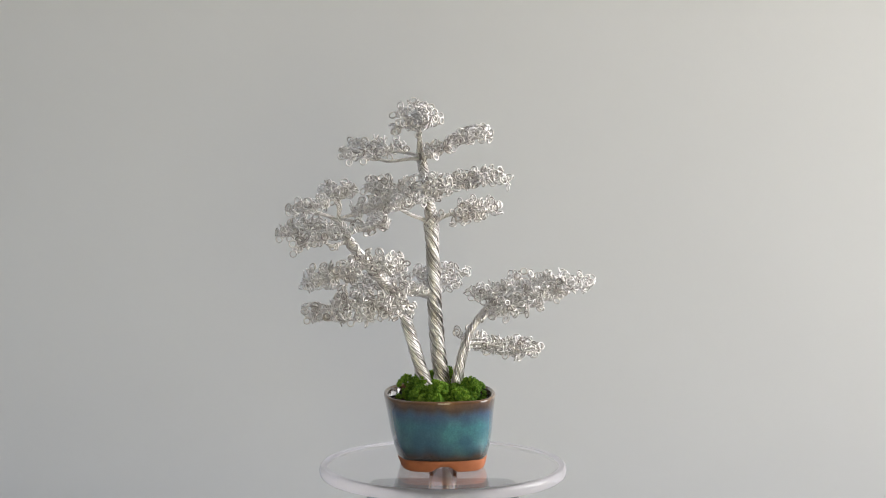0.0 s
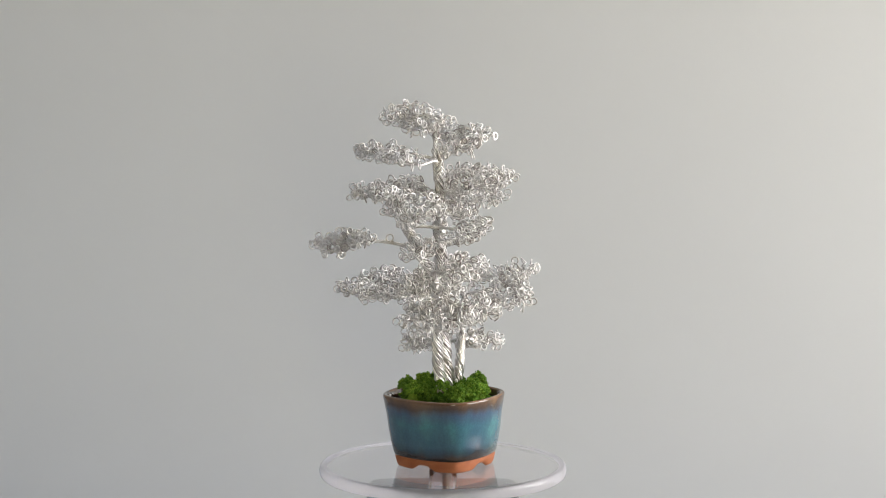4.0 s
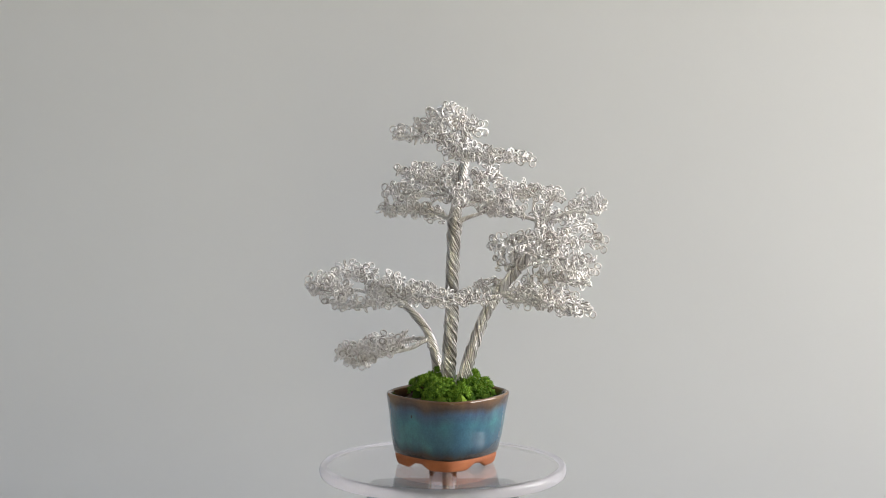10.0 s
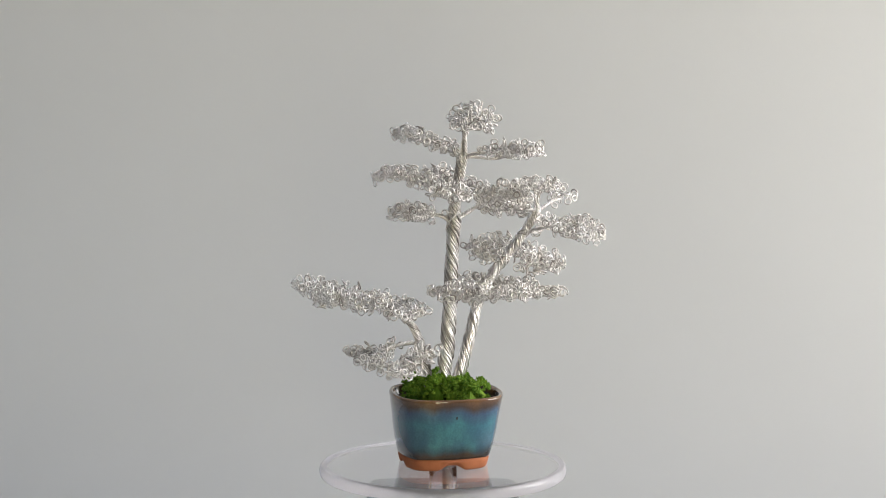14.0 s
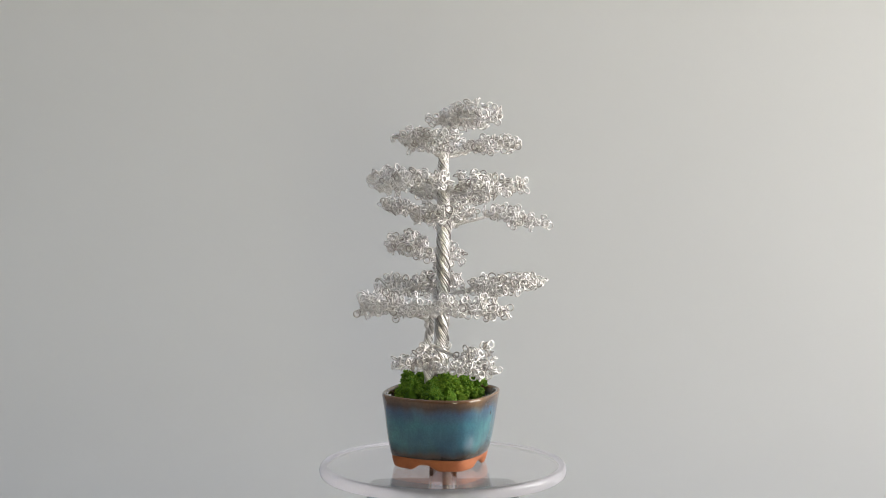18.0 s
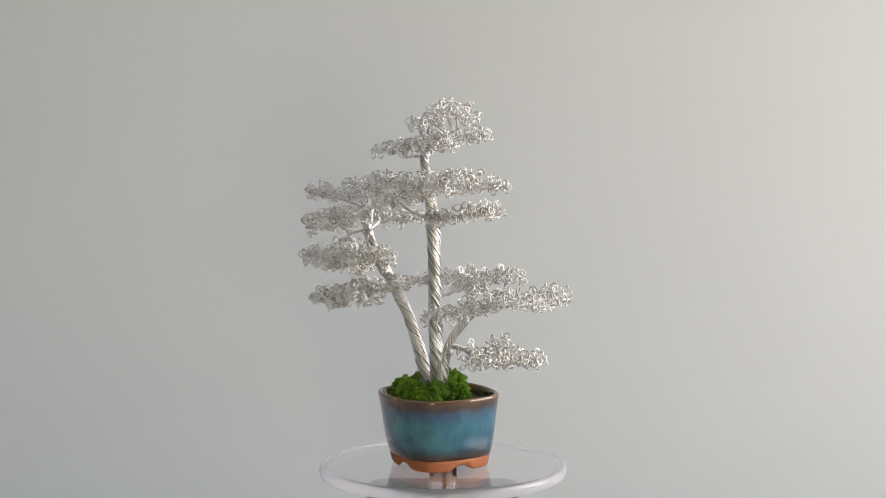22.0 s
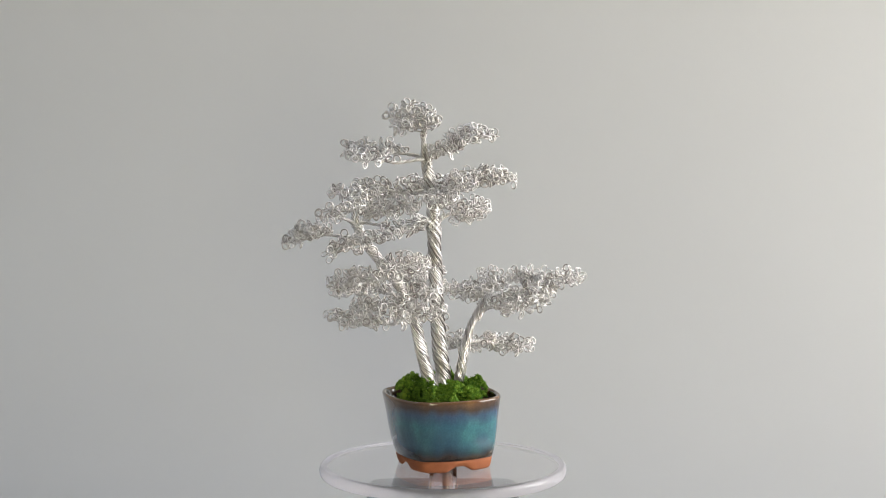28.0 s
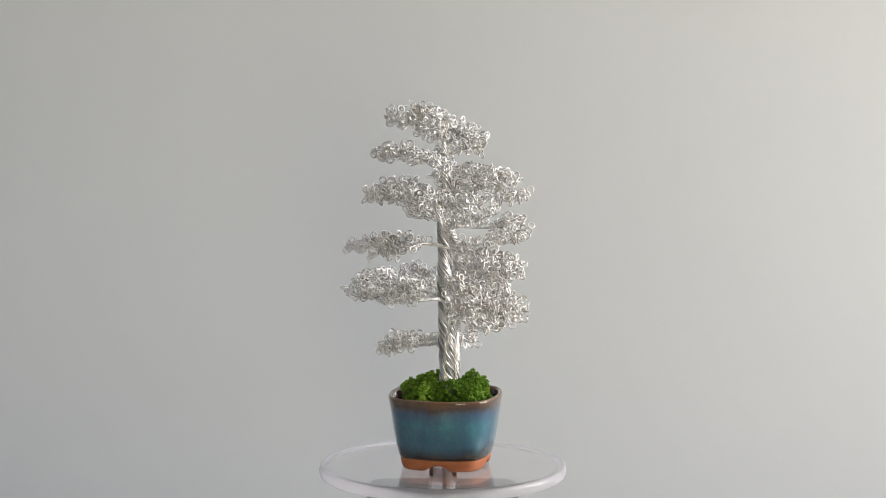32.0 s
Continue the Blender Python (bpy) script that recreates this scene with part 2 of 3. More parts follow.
# south wall with its window opening
S0, S1, SZ0, SZ1 = 0.0, 0.8, 0.55, 1.85
structure("wall_south", boxes("wall_south", WALL, (X0 - 0.1, Y0 - 0.1, 0, S0, Y0, ZC), (S1, Y0 - 0.1, 0, X1 + 0.1, Y0, ZC), (S0, Y0 - 0.1, 0, S1, Y0, SZ0), (S0, Y0 - 0.1, SZ1, S1, Y0, ZC)), "plain grey wall with a window")


def window_frame(name, along, fixed, a0, a1, z0, z1):
    """A white frame with a cross bar, in a wall along x or y."""
    w, d = 0.05, 0.06
    bars = [(a0, z0, a1, z0 + w), (a0, z1 - w, a1, z1), (a0, z0 + w, a0 + w, z1 - w), (a1 - w, z0 + w, a1, z1 - w),
            ((a0 + a1) / 2 - w / 2, z0 + w, (a0 + a1) / 2 + w / 2, z1 - w)]
    bounds = []
    for p0, q0, p1, q1 in bars:
        bounds.append((p0, fixed, q0, p1, fixed + d, q1) if along == "x" else (fixed, p0, q0, fixed + d, p1, q1))
    root = structure(name, boxes(name, FRAME, *bounds), "white framed window that lets in daylight")
    return root


window_frame("window_1", "y", X1 + 0.02, E0, E1, EZ0, EZ1)
window_frame("window_2", "x", Y0 - 0.08, S0, S1, SZ0, SZ1)


# backdrop: a grey sheet that lies on the table and sweeps up behind it
def backdrop():
    z = Z0 - 0.070
    prof = [(-0.44, z), (0.15, z)]
    r = 0.55
    for k in range(1, 25):
        a = math.pi / 2 * k / 24
        prof.append((0.15 + r * math.sin(a), z + r * (1 - math.cos(a))))
    prof += [(0.70, 1.6), (0.70, 2.3)]
    v, f = [], []
    xs = np.linspace(-1.5, 1.5, 31)
    for thick in (0.0, 1.0):
        for j, (y, zz) in enumerate(prof):
            y2, z2 = prof[min(j + 1, len(prof) - 1)]
            y1, z1 = prof[max(j - 1, 0)]
            t = Vector((y2 - y1, z2 - z1)).normalized() * 0.0012 * thick
            for x in xs:
                v.append((x, y + t.y, zz - t.x))
    n, m = len(prof), len(xs)
    for s in (0, 1):
        o = s * n * m
        for j in range(n - 1):
            for i in range(m - 1):
                q = (o + j * m + i, o + j * m + i + 1, o + (j + 1) * m + i + 1, o + (j + 1) * m + i)
                f.append(q if s == 0 else q[::-1])
    return mesh_of("backdrop", v, f, PAPER)


structure("backdrop", backdrop(), "plain light grey backdrop sheet sweeping up behind the table")


# table under it
def table():
    root = tagged(new("table"), "brown wooden table covered by the grey backdrop sheet", "table")
    top = Z0 - 0.0712
    part("tabletop", boxes("tabletop", TABLE_WOOD, (-0.75, -0.45, top - 0.03, 0.75, 0.14, top - 0.001)), root)
    for x in (-0.72, 0.66):
        for y in (-0.43, 0.05):
            part("leg", boxes("leg", TABLE_WOOD, (x, y, 0.0, x + 0.06, y + 0.06, top - 0.03)), root)


table()


# ---------------------------------------------------------------- turntable
DISC_T = 0.0094
turntable = tagged(new("turntable"), "grey turntable base with a clear acrylic disc on a post", "turntable")
turntable.location = (0, 0, Z0)


def rounded_square(half, power, n):
    out = []
    for k in range(n):
        a = 2 * math.pi * k / n
        c, s = math.cos(a), math.sin(a)
        r = half / (abs(c) ** power + abs(s) ** power) ** (1 / power)
        out.append((r * c, r * s))
    return out


def loft(rings):
    """Verts and faces through rings of (points, z or list of z), capped."""
    v, f = [], []
    n = len(rings[0])
    for ring in rings:
        v += ring
    for i in range(len(rings) - 1):
        for k in range(n):
            k2 = (k + 1) % n
            f.append((i * n + k, i * n + k2, (i + 1) * n + k2, (i + 1) * n + k))
    f.append(tuple(range(n - 1, -1, -1)))
    f.append(tuple((len(rings) - 1) * n + k for k in range(n)))
    return v, f


def flat(points, z):
    return [(x, y, z) for x, y in points]


base_rings = [flat(rounded_square(h, 9, 96), z) for h, z in ((0.058, -0.070), (0.0615, -0.068), (0.063, -0.060), (0.063, -0.037), (0.0622, -0.0345), (0.0608, -0.0332), (0.059, -0.033), (0.058, -0.033))]
part("base", mesh_of("base", *loft(base_rings), BASE_GREY), turntable, "dark grey plastic base")
tube_prof = [(0.0094, -0.0328), (0.0106, -0.0328), (0.0112, -0.0322), (0.0112, -0.0312), (0.0112, -0.0111), (0.0112, -0.0103), (0.0106, -0.0097), (0.0094, -0.0097)]
v_, f_ = lathe(tube_prof, 48)
f_ = f_[:-2] + [(7 * 48 + k, 7 * 48 + (k + 1) % 48, (k + 1) % 48, k) for k in range(48)]
post = part("post", mesh_of("post", v_, f_, TUBE), turntable, "clear acrylic tube")
post.visible_shadow = False
spindle = part("spindle", mesh_of("spindle", *lathe([(0.0030, -0.0328), (0.0036, -0.0328), (0.0040, -0.0324), (0.0040, -0.0316), (0.0040, -0.0112), (0.0040, -0.0104), (0.0036, -0.0097), (0.0030, -0.0097)], 32), STEEL), turntable, "dark steel spindle inside the tube")
spindle.location.x = 0.0035
# the edge is a full half-round
disc_prof = [(0.0900, -DISC_T), (0.0945, -DISC_T)]
disc_prof += [(0.0978 + 0.0026 * math.cos(a), DISC_T / 2 * (math.sin(a) - 1)) for a in np.linspace(-math.pi / 2, math.pi / 2, 17)]
disc_prof += [(0.0945, 0.0), (0.0900, 0.0)]
disc_mesh = mesh_of("disc", *lathe(disc_prof, 192), ACRYLIC)
disc_mesh.materials.append(EDGE)
for poly in disc_mesh.polygons:
    if (Vector(poly.center[:2]).length > 0.0950):
        poly.material_index = 1
disc = part("disc", disc_mesh, turntable, "clear acrylic disc, its rounded edge coloured pale for the light inside")
disc.visible_shadow = False

# ---------------------------------------------------------------- pot
PX, PY, PYAW = -0.0027, -0.0029, radians(2.5)
POT_N = 144


def pot_outline(half, power, n):
    """A square with bowed sides and tight round corners; the power sets how far the corners reach."""
    q = 1 / math.log2(1.1640 / (math.sqrt(2) * 2 ** (-1 / power)))
    out = []
    for k in range(n):
        a = 2 * math.pi * k / n
        total = 0.0
        for side in range(4):
            c = math.cos(a - side * math.pi / 2)
            total += (-c + math.sqrt(c * c + 3)) ** -q
        r = 1.016 * half * total ** (-1 / q)
        out.append((r * math.cos(a), r * math.sin(a)))
    return out


LEAN = Vector((0.0024, 0.0))     # the hand-made pot leans: its foot is off the rim's centre


def lean(points):
    return [(x + LEAN.x * (1 - z / 0.056), y + LEAN.y * (1 - z / 0.056), z) for x, y, z in points]


def pot_ring(half, z, power=2.80):
    return lean(flat(pot_outline(half, power, POT_N), z))


pot = tagged(new("bonsai_pot"), "blue-green glazed ceramic pot with bare terracotta foot", "pot")


def pot_body():
    rings = [pot_ring(0.0290, 0.0095), pot_ring(0.0300, 0.0094), pot_ring(0.0348, 0.0093, 3.20), pot_ring(0.0359, 0.0098, 3.20), pot_ring(0.0369, 0.0119, 3.12), pot_ring(0.0392, 0.0218, 2.98), pot_ring(0.0409, 0.0323, 2.88),
             pot_ring(0.0422, 0.0427), pot_ring(0.0436, 0.0518), pot_ring(0.0441, 0.0551), pot_ring(0.0444, 0.0570), pot_ring(0.0444, 0.0582), pot_ring(0.0439, 0.0592), pot_ring(0.0428, 0.0595),
             pot_ring(0.0415, 0.0591), pot_ring(0.0408, 0.0579), pot_ring(0.0402, 0.0503), pot_ring(0.0385, 0.0446)]
    return mesh_of("glazed_body", *loft(rings), GLAZE)


def pot_foot():
    """The unglazed foot, cut away in a low arch in the middle of each side."""
    pts_t = pot_outline(0.0357, 3.20, POT_N)
    pts_b = pot_outline(0.0343, 3.20, POT_N)
    low = []
    for k in range(POT_N):
        a = (2 * math.pi * k / POT_N) % (math.pi / 2)
        d = min(a, math.pi / 2 - a)
        s = min(1.0, max(0.0, (d - 0.07) / 0.31))
        low.append(0.0044 * (1 - s * s * (3 - 2 * s)))
    r0 = [(x * 0.90, y * 0.90, z + 0.0008) for (x, y), z in zip(pts_b, low)]
    r1 = [(x * 0.935, y * 0.935, z) for (x, y), z in zip(pts_b, low)]
    r2 = [(x * 0.975, y * 0.975, z + 0.0007) for (x, y), z in zip(pts_b, low)]
    r2b = [(x, y, z + 0.0021) for (x, y), z in zip(pts_b, low)]
    r3 = flat(pot_outline(0.0355, 3.20, POT_N), 0.0072)
    r4 = flat(pts_t, 0.0099)
    inner = flat(pot_outline(0.0285, 3.0, POT_N), 0.0065)
    rings = [lean(ring) for ring in (inner, r0, r1, r2, r2b, r3, r4)]
    return mesh_of("foot", *loft(rings), CLAY)


part("glazed_body", pot_body(), pot)
part("foot", pot_foot(), pot, "bare terracotta foot with arched cut-outs")

drip_v = [(0.0010 * math.cos(a) * math.sin(b), 0.0006 * math.sin(a) * math.sin(b), 0.0024 * math.cos(b) * (1.25 if b > 1.6 else 0.7)) for b in np.linspace(0.02, math.pi - 0.02, 9) for a in np.arange(12) * math.pi / 6]
drip_f = [(i * 12 + k, i * 12 + (k + 1) % 12, (i + 1) * 12 + (k + 1) % 12, (i + 1) * 12 + k) for i in range(8) for k in range(12)]
drip = part("drip", mesh_of("drip", drip_v, drip_f, BROWN_GLAZE), pot, "dark brown drip of glaze")
drip.scale = (0.75, 0.75, 0.8)
drip.location = (0.0006, 0.0430, 0.0455)

soil = tagged(new("soil"), "dark crumbly soil filling the pot", "soil", kind="stuff")


def soil_mesh():
    rng = random.Random(4)
    v, f = [], []
    n = 26
    for j in range(n + 1):
        for i in range(n + 1):
            a, b = 2 * i / n - 1, 2 * j / n - 1
            x = a * math.sqrt(1 - 0.30 * b * b) * 0.0392
            y = b * math.sqrt(1 - 0.30 * a * a) * 0.0392
            z = 0.0515 + 0.0025 * noise.noise(Vector((x * 160, y * 160, 0))) + rng.uniform(-0.0006, 0.0006)
            v.append((x, y, z))
    for j in range(n):
        for i in range(n):
            f.append((j * (n + 1) + i, j * (n + 1) + i + 1, (j + 1) * (n + 1) + i + 1, (j + 1) * (n + 1) + i))
    return mesh_of("soil_bed", v, f, SOIL)


part("soil_bed", soil_mesh(), soil)

# ---------------------------------------------------------------- moss
ICO = bmesh.new()
bmesh.ops.create_icosphere(ICO, subdivisions=1, radius=1.0)
ICO_V = np.array([v.co[:] for v in ICO.verts])
ICO_F = [tuple(v.index for v in fc.verts) for fc in ICO.faces]
ICO.free()

moss = tagged(new("moss"), "bright green clumps of moss covering the soil", "moss")


def moss_clumps():
    rng = np.random.default_rng(8)
    spots = []
    # (x, y) in the pot, radius, height above the soil
    for ring, count, r_c, top in ((0.0, 1, 0.014, 0.013), (0.0165, 7, 0.0108, 0.0200), (0.0285, 12, 0.0092, 0.0178)):
        for k in range(count):
            a = 2 * math.pi * k / count + rng.uniform(-0.1, 0.1)
            x, y = ring * math.cos(a), ring * math.sin(a)
            deg = math.degrees(a) % 360
            if ring > 0.02 and (25 < deg < 118 or 165 < deg < 212):
                continue
            spots.append((x + rng.uniform(-0.001, 0.001), y + rng.uniform(-0.001, 0.001), r_c * rng.uniform(0.9, 1.12), top * rng.uniform(0.72, 1.2)))
    spots += [(0.0065, 0.0045, 0.0060, 0.0245), (-0.0085, 0.0100, 0.0075, 0.0200)]
    for x, y, r, top in spots:
        bag = Bag()
        # the clump is a low dome of small bumps, each of them set with tiny leaflets
        bumps = []
        for k in range(int(92 * (r / 0.011) ** 2)):
            u, a = math.sqrt(rng.random()), rng.uniform(0, 2 * math.pi)
            px, py = r * u * math.cos(a), r * u * math.sin(a)
            pz = top * (1 - u ** 2.6) ** 0.5 * (1 + 0.22 * noise.noise(Vector((px * 300 + x * 900, py * 300, y * 900)))) + rng.normal(0, 0.0006)
            bumps.append((np.array((px, py, pz)), rng.uniform(0.0011, 0.0021)))
        for mid, size in bumps:
            bag.add(ICO_V * rng.uniform(0.75, 1.0, (len(ICO_V), 1)) * size + mid, ICO_F)
            for k in range(int(26 * (size / 0.0016) ** 2)):
                way = rng.normal(size=3)
                way[2] = abs(way[2]) * 0.9 - 0.25
                way /= np.linalg.norm(way)
                s = rng.uniform(0.00032, 0.00068)
                turn = np.linalg.qr(rng.normal(size=(3, 3)))[0]
                q = (ICO_V * rng.uniform(0.6, 1.35, (len(ICO_V), 1)) * (s * 1.2, s * 0.85, s * 0.45)) @ turn
                bag.add(q + mid + way * size * rng.uniform(0.8, 1.2), ICO_F)
        dome = ICO_V * (r * 0.72, r * 0.72, top * 0.66)
        bag.add(dome, ICO_F)
        ob = part("clump", bag.mesh("clump", MOSS, smooth=False), moss)
        ob.location = (x, y, 0.0510)


moss_clumps()

# ---------------------------------------------------------------- wire tree
tree = tagged(new("wire_tree"), "silver twisted wire bonsai tree with three trunks and curled foliage", "wire tree")

TRUNKS = {
    "M": [(-0.0005, -0.0040, 0.0545), (-0.0018, -0.0039, 0.0767), (-0.0047, -0.0038, 0.1006), (-0.0063, -0.0035, 0.1244), (-0.0072, -0.0033, 0.1483), (-0.0081, -0.0034, 0.1721),
          (-0.0094, -0.0040, 0.1959), (-0.0118, -0.0055, 0.2198), (-0.0158, -0.0080, 0.2436), (-0.0175, -0.0060, 0.2605), (-0.0185, 0.0000, 0.2775)],
    "S": [(-0.0085, -0.0078, 0.0545), (-0.0138, -0.0084, 0.0691), (-0.0198, -0.0095, 0.0859), (-0.0246, -0.0122, 0.1027), (-0.0292, -0.0164, 0.1194), (-0.0359, -0.0214, 0.1362),
          (-0.0480, -0.0263, 0.1529), (-0.0619, -0.0298, 0.1697), (-0.0750, -0.0299, 0.1864), (-0.0833, -0.0247, 0.2032)],
    "R": [(0.0085, -0.0058, 0.0545), (0.0111, -0.0064, 0.0675), (0.0129, -0.0069, 0.0759), (0.0144, -0.0068, 0.0843), (0.0162, -0.0059, 0.0927), (0.0187, -0.0042, 0.1011),
          (0.0225, -0.0016, 0.1094), (0.0280, 0.0021, 0.1178), (0.0358, 0.0067, 0.1262), (0.0463, 0.0126, 0.1346)],
}
WHORLS = {"M": (0.1345, 0.1965, 0.2205, 0.2425, 0.2475), "S": (0.1395, 0.1645, 0.1845, 0.2015), "R": (0.0990, 0.1225, 0.1325)}
GIRTH = {"M": (0.0066, 0.0021), "S": (0.0056, 0.0033), "R": (0.0048, 0.0026)}
CURVES = {key: smooth_path(pts, 120) for key, pts in TRUNKS.items()}


def frame_along(path):
    tan = np.gradient(path, axis=0)
    tan /= np.linalg.norm(tan, axis=1)[:, None]
    side = np.cross(tan, (0.0, 1.0, 0.0))
    side /= np.linalg.norm(side, axis=1)[:, None]
    return side, np.cross(tan, side)


def trunks():
    for key, curve in CURVES.items():
        r0, r1 = GIRTH[key]
        t = np.linspace(0, 1, len(curve))
        girth = r0 * (1 - t) ** 0.8 + r1 * (1 - (1 - t) ** 0.8)
        if key == "M":
            girth = np.interp(t, (0, 0.08, 0.5, 0.55, 0.59, 0.64, 0.74, 0.79, 0.82, 0.855, 1), (0.0069, 0.0063, 0.0055, 0.0056, 0.0059, 0.0046, 0.0040, 0.0034, 0.0026, 0.0014, 0.0009))
        length = np.concatenate([[0], np.cumsum(np.linalg.norm(np.diff(curve, axis=0), axis=1))])
        a, b = frame_along(curve)
        core = part("trunk", core_mesh(curve, girth * 0.44), tree, "trunk of twisted silver wires")
        strands = 18 if key == "M" else 15
        rng = np.random.default_rng(len(core.name) + strands)
        turned = 2 * np.pi * np.concatenate([[0], np.cumsum(np.diff(length) / (4.0 * girth[1:] + 0.022))])
        wander = np.cumsum(rng.normal(0, 0.10, len(curve)))
        for k in range(strands):
            wave = 0.09 * np.sin(length * 190 + rng.uniform(0, 6.3)) + 0.05 * np.sin(length * 420 + rng.uniform(0, 6.3))
            ang = 2 * np.pi * (k + rng.uniform(-0.18, 0.18)) / strands - turned + wander * 0.35 + wave
            lift = 0.84 + rng.uniform(-0.13, 0.09) + 0.085 * np.sin(length * 260 + rng.uniform(0, 6.3))
            helix = curve + (np.cos(ang)[:, None] * a + np.sin(ang)[:, None] * b) * (girth * lift)[:, None]
            wire = girth * math.sin(math.pi / strands) * rng.uniform(0.58, 0.78)
            bag = Bag()
            bag.add(*tube(helix, wire, 8))
            part("wire_strand", bag.mesh("wire_strand", TRUNK_WIRE), core)
        for z in WHORLS[key]:
            if 0.136 < z < 0.25:
                wraps(key, core, z - 0.002, float(girth[int(np.argmin(np.abs(curve[:, 2] - z)))]), 7, int(z * 10000))


def wraps(key, core, z, girth, count, seed):
    """Wires that cross the trunk where branches leave it."""
    rng = np.random.default_rng(seed)
    curve = CURVES[key]
    a, b = frame_along(curve)
    i = int(np.argmin(np.abs(curve[:, 2] - z)))
    for k in range(count):
        n = 26
        sweep = np.linspace(0, rng.uniform(2.4, 4.2), n)
        ang = rng.uniform(0, 6.28) + sweep * (-1 if k % 3 else 1)
        along = np.clip(i + np.linspace(-4, 4, n) * rng.uniform(0.5, 1.3) + rng.uniform(-1.5, 1.5), 1, len(curve) - 2)
        lo = along.astype(int)
        w = (along - lo)[:, None]
        mid = curve[lo] * (1 - w) + curve[lo + 1] * w
        side, up = a[lo], b[lo]
        bulge = girth * (0.93 + 0.13 * np.sin(np.linspace(0, math.pi, n)))
        path = mid + (np.cos(ang)[:, None] * side + np.sin(ang)[:, None] * up) * bulge[:, None]
        bag = Bag()
        bag.add(*tube(path, rng.uniform(0.00055, 0.00075), 6))
        part("wire_strand", bag.mesh("wire_strand", TRUNK_WIRE), core)


def core_mesh(curve, radii):
    bag = Bag()
    bag.add(*tube(curve, radii, 8))
    return bag.mesh("trunk", TRUNK_WIRE)


trunks()


rng_pad = np.random.default_rng(21)


def curl_data(rng, centre, root, r_loop, wire=0.00058):
    """One wire end: a short stalk from root that closes into a ring round centre."""
    axis = rng.normal(size=3) * (1.0, 1.0, 0.75)
    axis /= np.linalg.norm(axis)
    u = np.cross(axis, rng.normal(size=3))
    u /= np.linalg.norm(u)
    w = np.cross(axis, u)
    # the ring begins on the side that faces the root
    a0 = math.atan2((root - centre) @ w, (root - centre) @ u) + rng.normal(0, 0.5)
    turns = rng.uniform(0.95, 1.35)
    n = int(6 + 14 * turns)
    a = a0 + np.linspace(0, turns * 2 * np.pi, n)
    rad = r_loop * np.linspace(1.05, rng.uniform(0.80, 0.97), n)
    loop = centre + rad[:, None] * (np.cos(a)[:, None] * u + np.sin(a)[:, None] * w) + axis * (np.linspace(-0.5, 0.5, n) * 0.0016 * turns)[:, None]
    start = loop[0]
    ctrl = start + (np.sin(a0) * u - np.cos(a0) * w) * 0.0025
    s = np.linspace(0, 1, 6)[:-1, None]
    stalk = root * (1 - s) ** 2 + ctrl * 2 * s * (1 - s) + start * s * s
    return tube(np.vstack([stalk, loop]), wire, 6)


def twisted(path, girth, pitch, strands=3):
    """A branch of a few wires twisted together."""
    length = np.concatenate([[0], np.cumsum(np.linalg.norm(np.diff(path, axis=0), axis=1))])
    tan = np.gradient(path, axis=0)
    tan /= np.linalg.norm(tan, axis=1)[:, None] + 1e-9
    side = np.cross(tan, (0.05, 0.1, 1.0))
    side /= np.linalg.norm(side, axis=1)[:, None] + 1e-9
    up = np.cross(tan, side)
    for k in range(strands):
        ang = 2 * np.pi * k / strands - length * 2 * np.pi / pitch
        yield tube(path + (np.cos(ang)[:, None] * side + np.sin(ang)[:, None] * up) * (girth * 0.60)[:, None], girth * rng_pad.uniform(0.40, 0.46), 6)


ORDER = []
GROWN = {"M": [], "S": [], "R": []}


def pad(trunk, cx, cy, *rest):
    """Note a foliage pad; the pads are grown from the trunks outwards."""
    curve = CURVES[trunk]
    near = float(np.min(np.linalg.norm(curve[:, :2] - (cx / 1000, cy / 1000), axis=1)))
    ORDER.append((near, trunk, (trunk, cx, cy, *rest)))


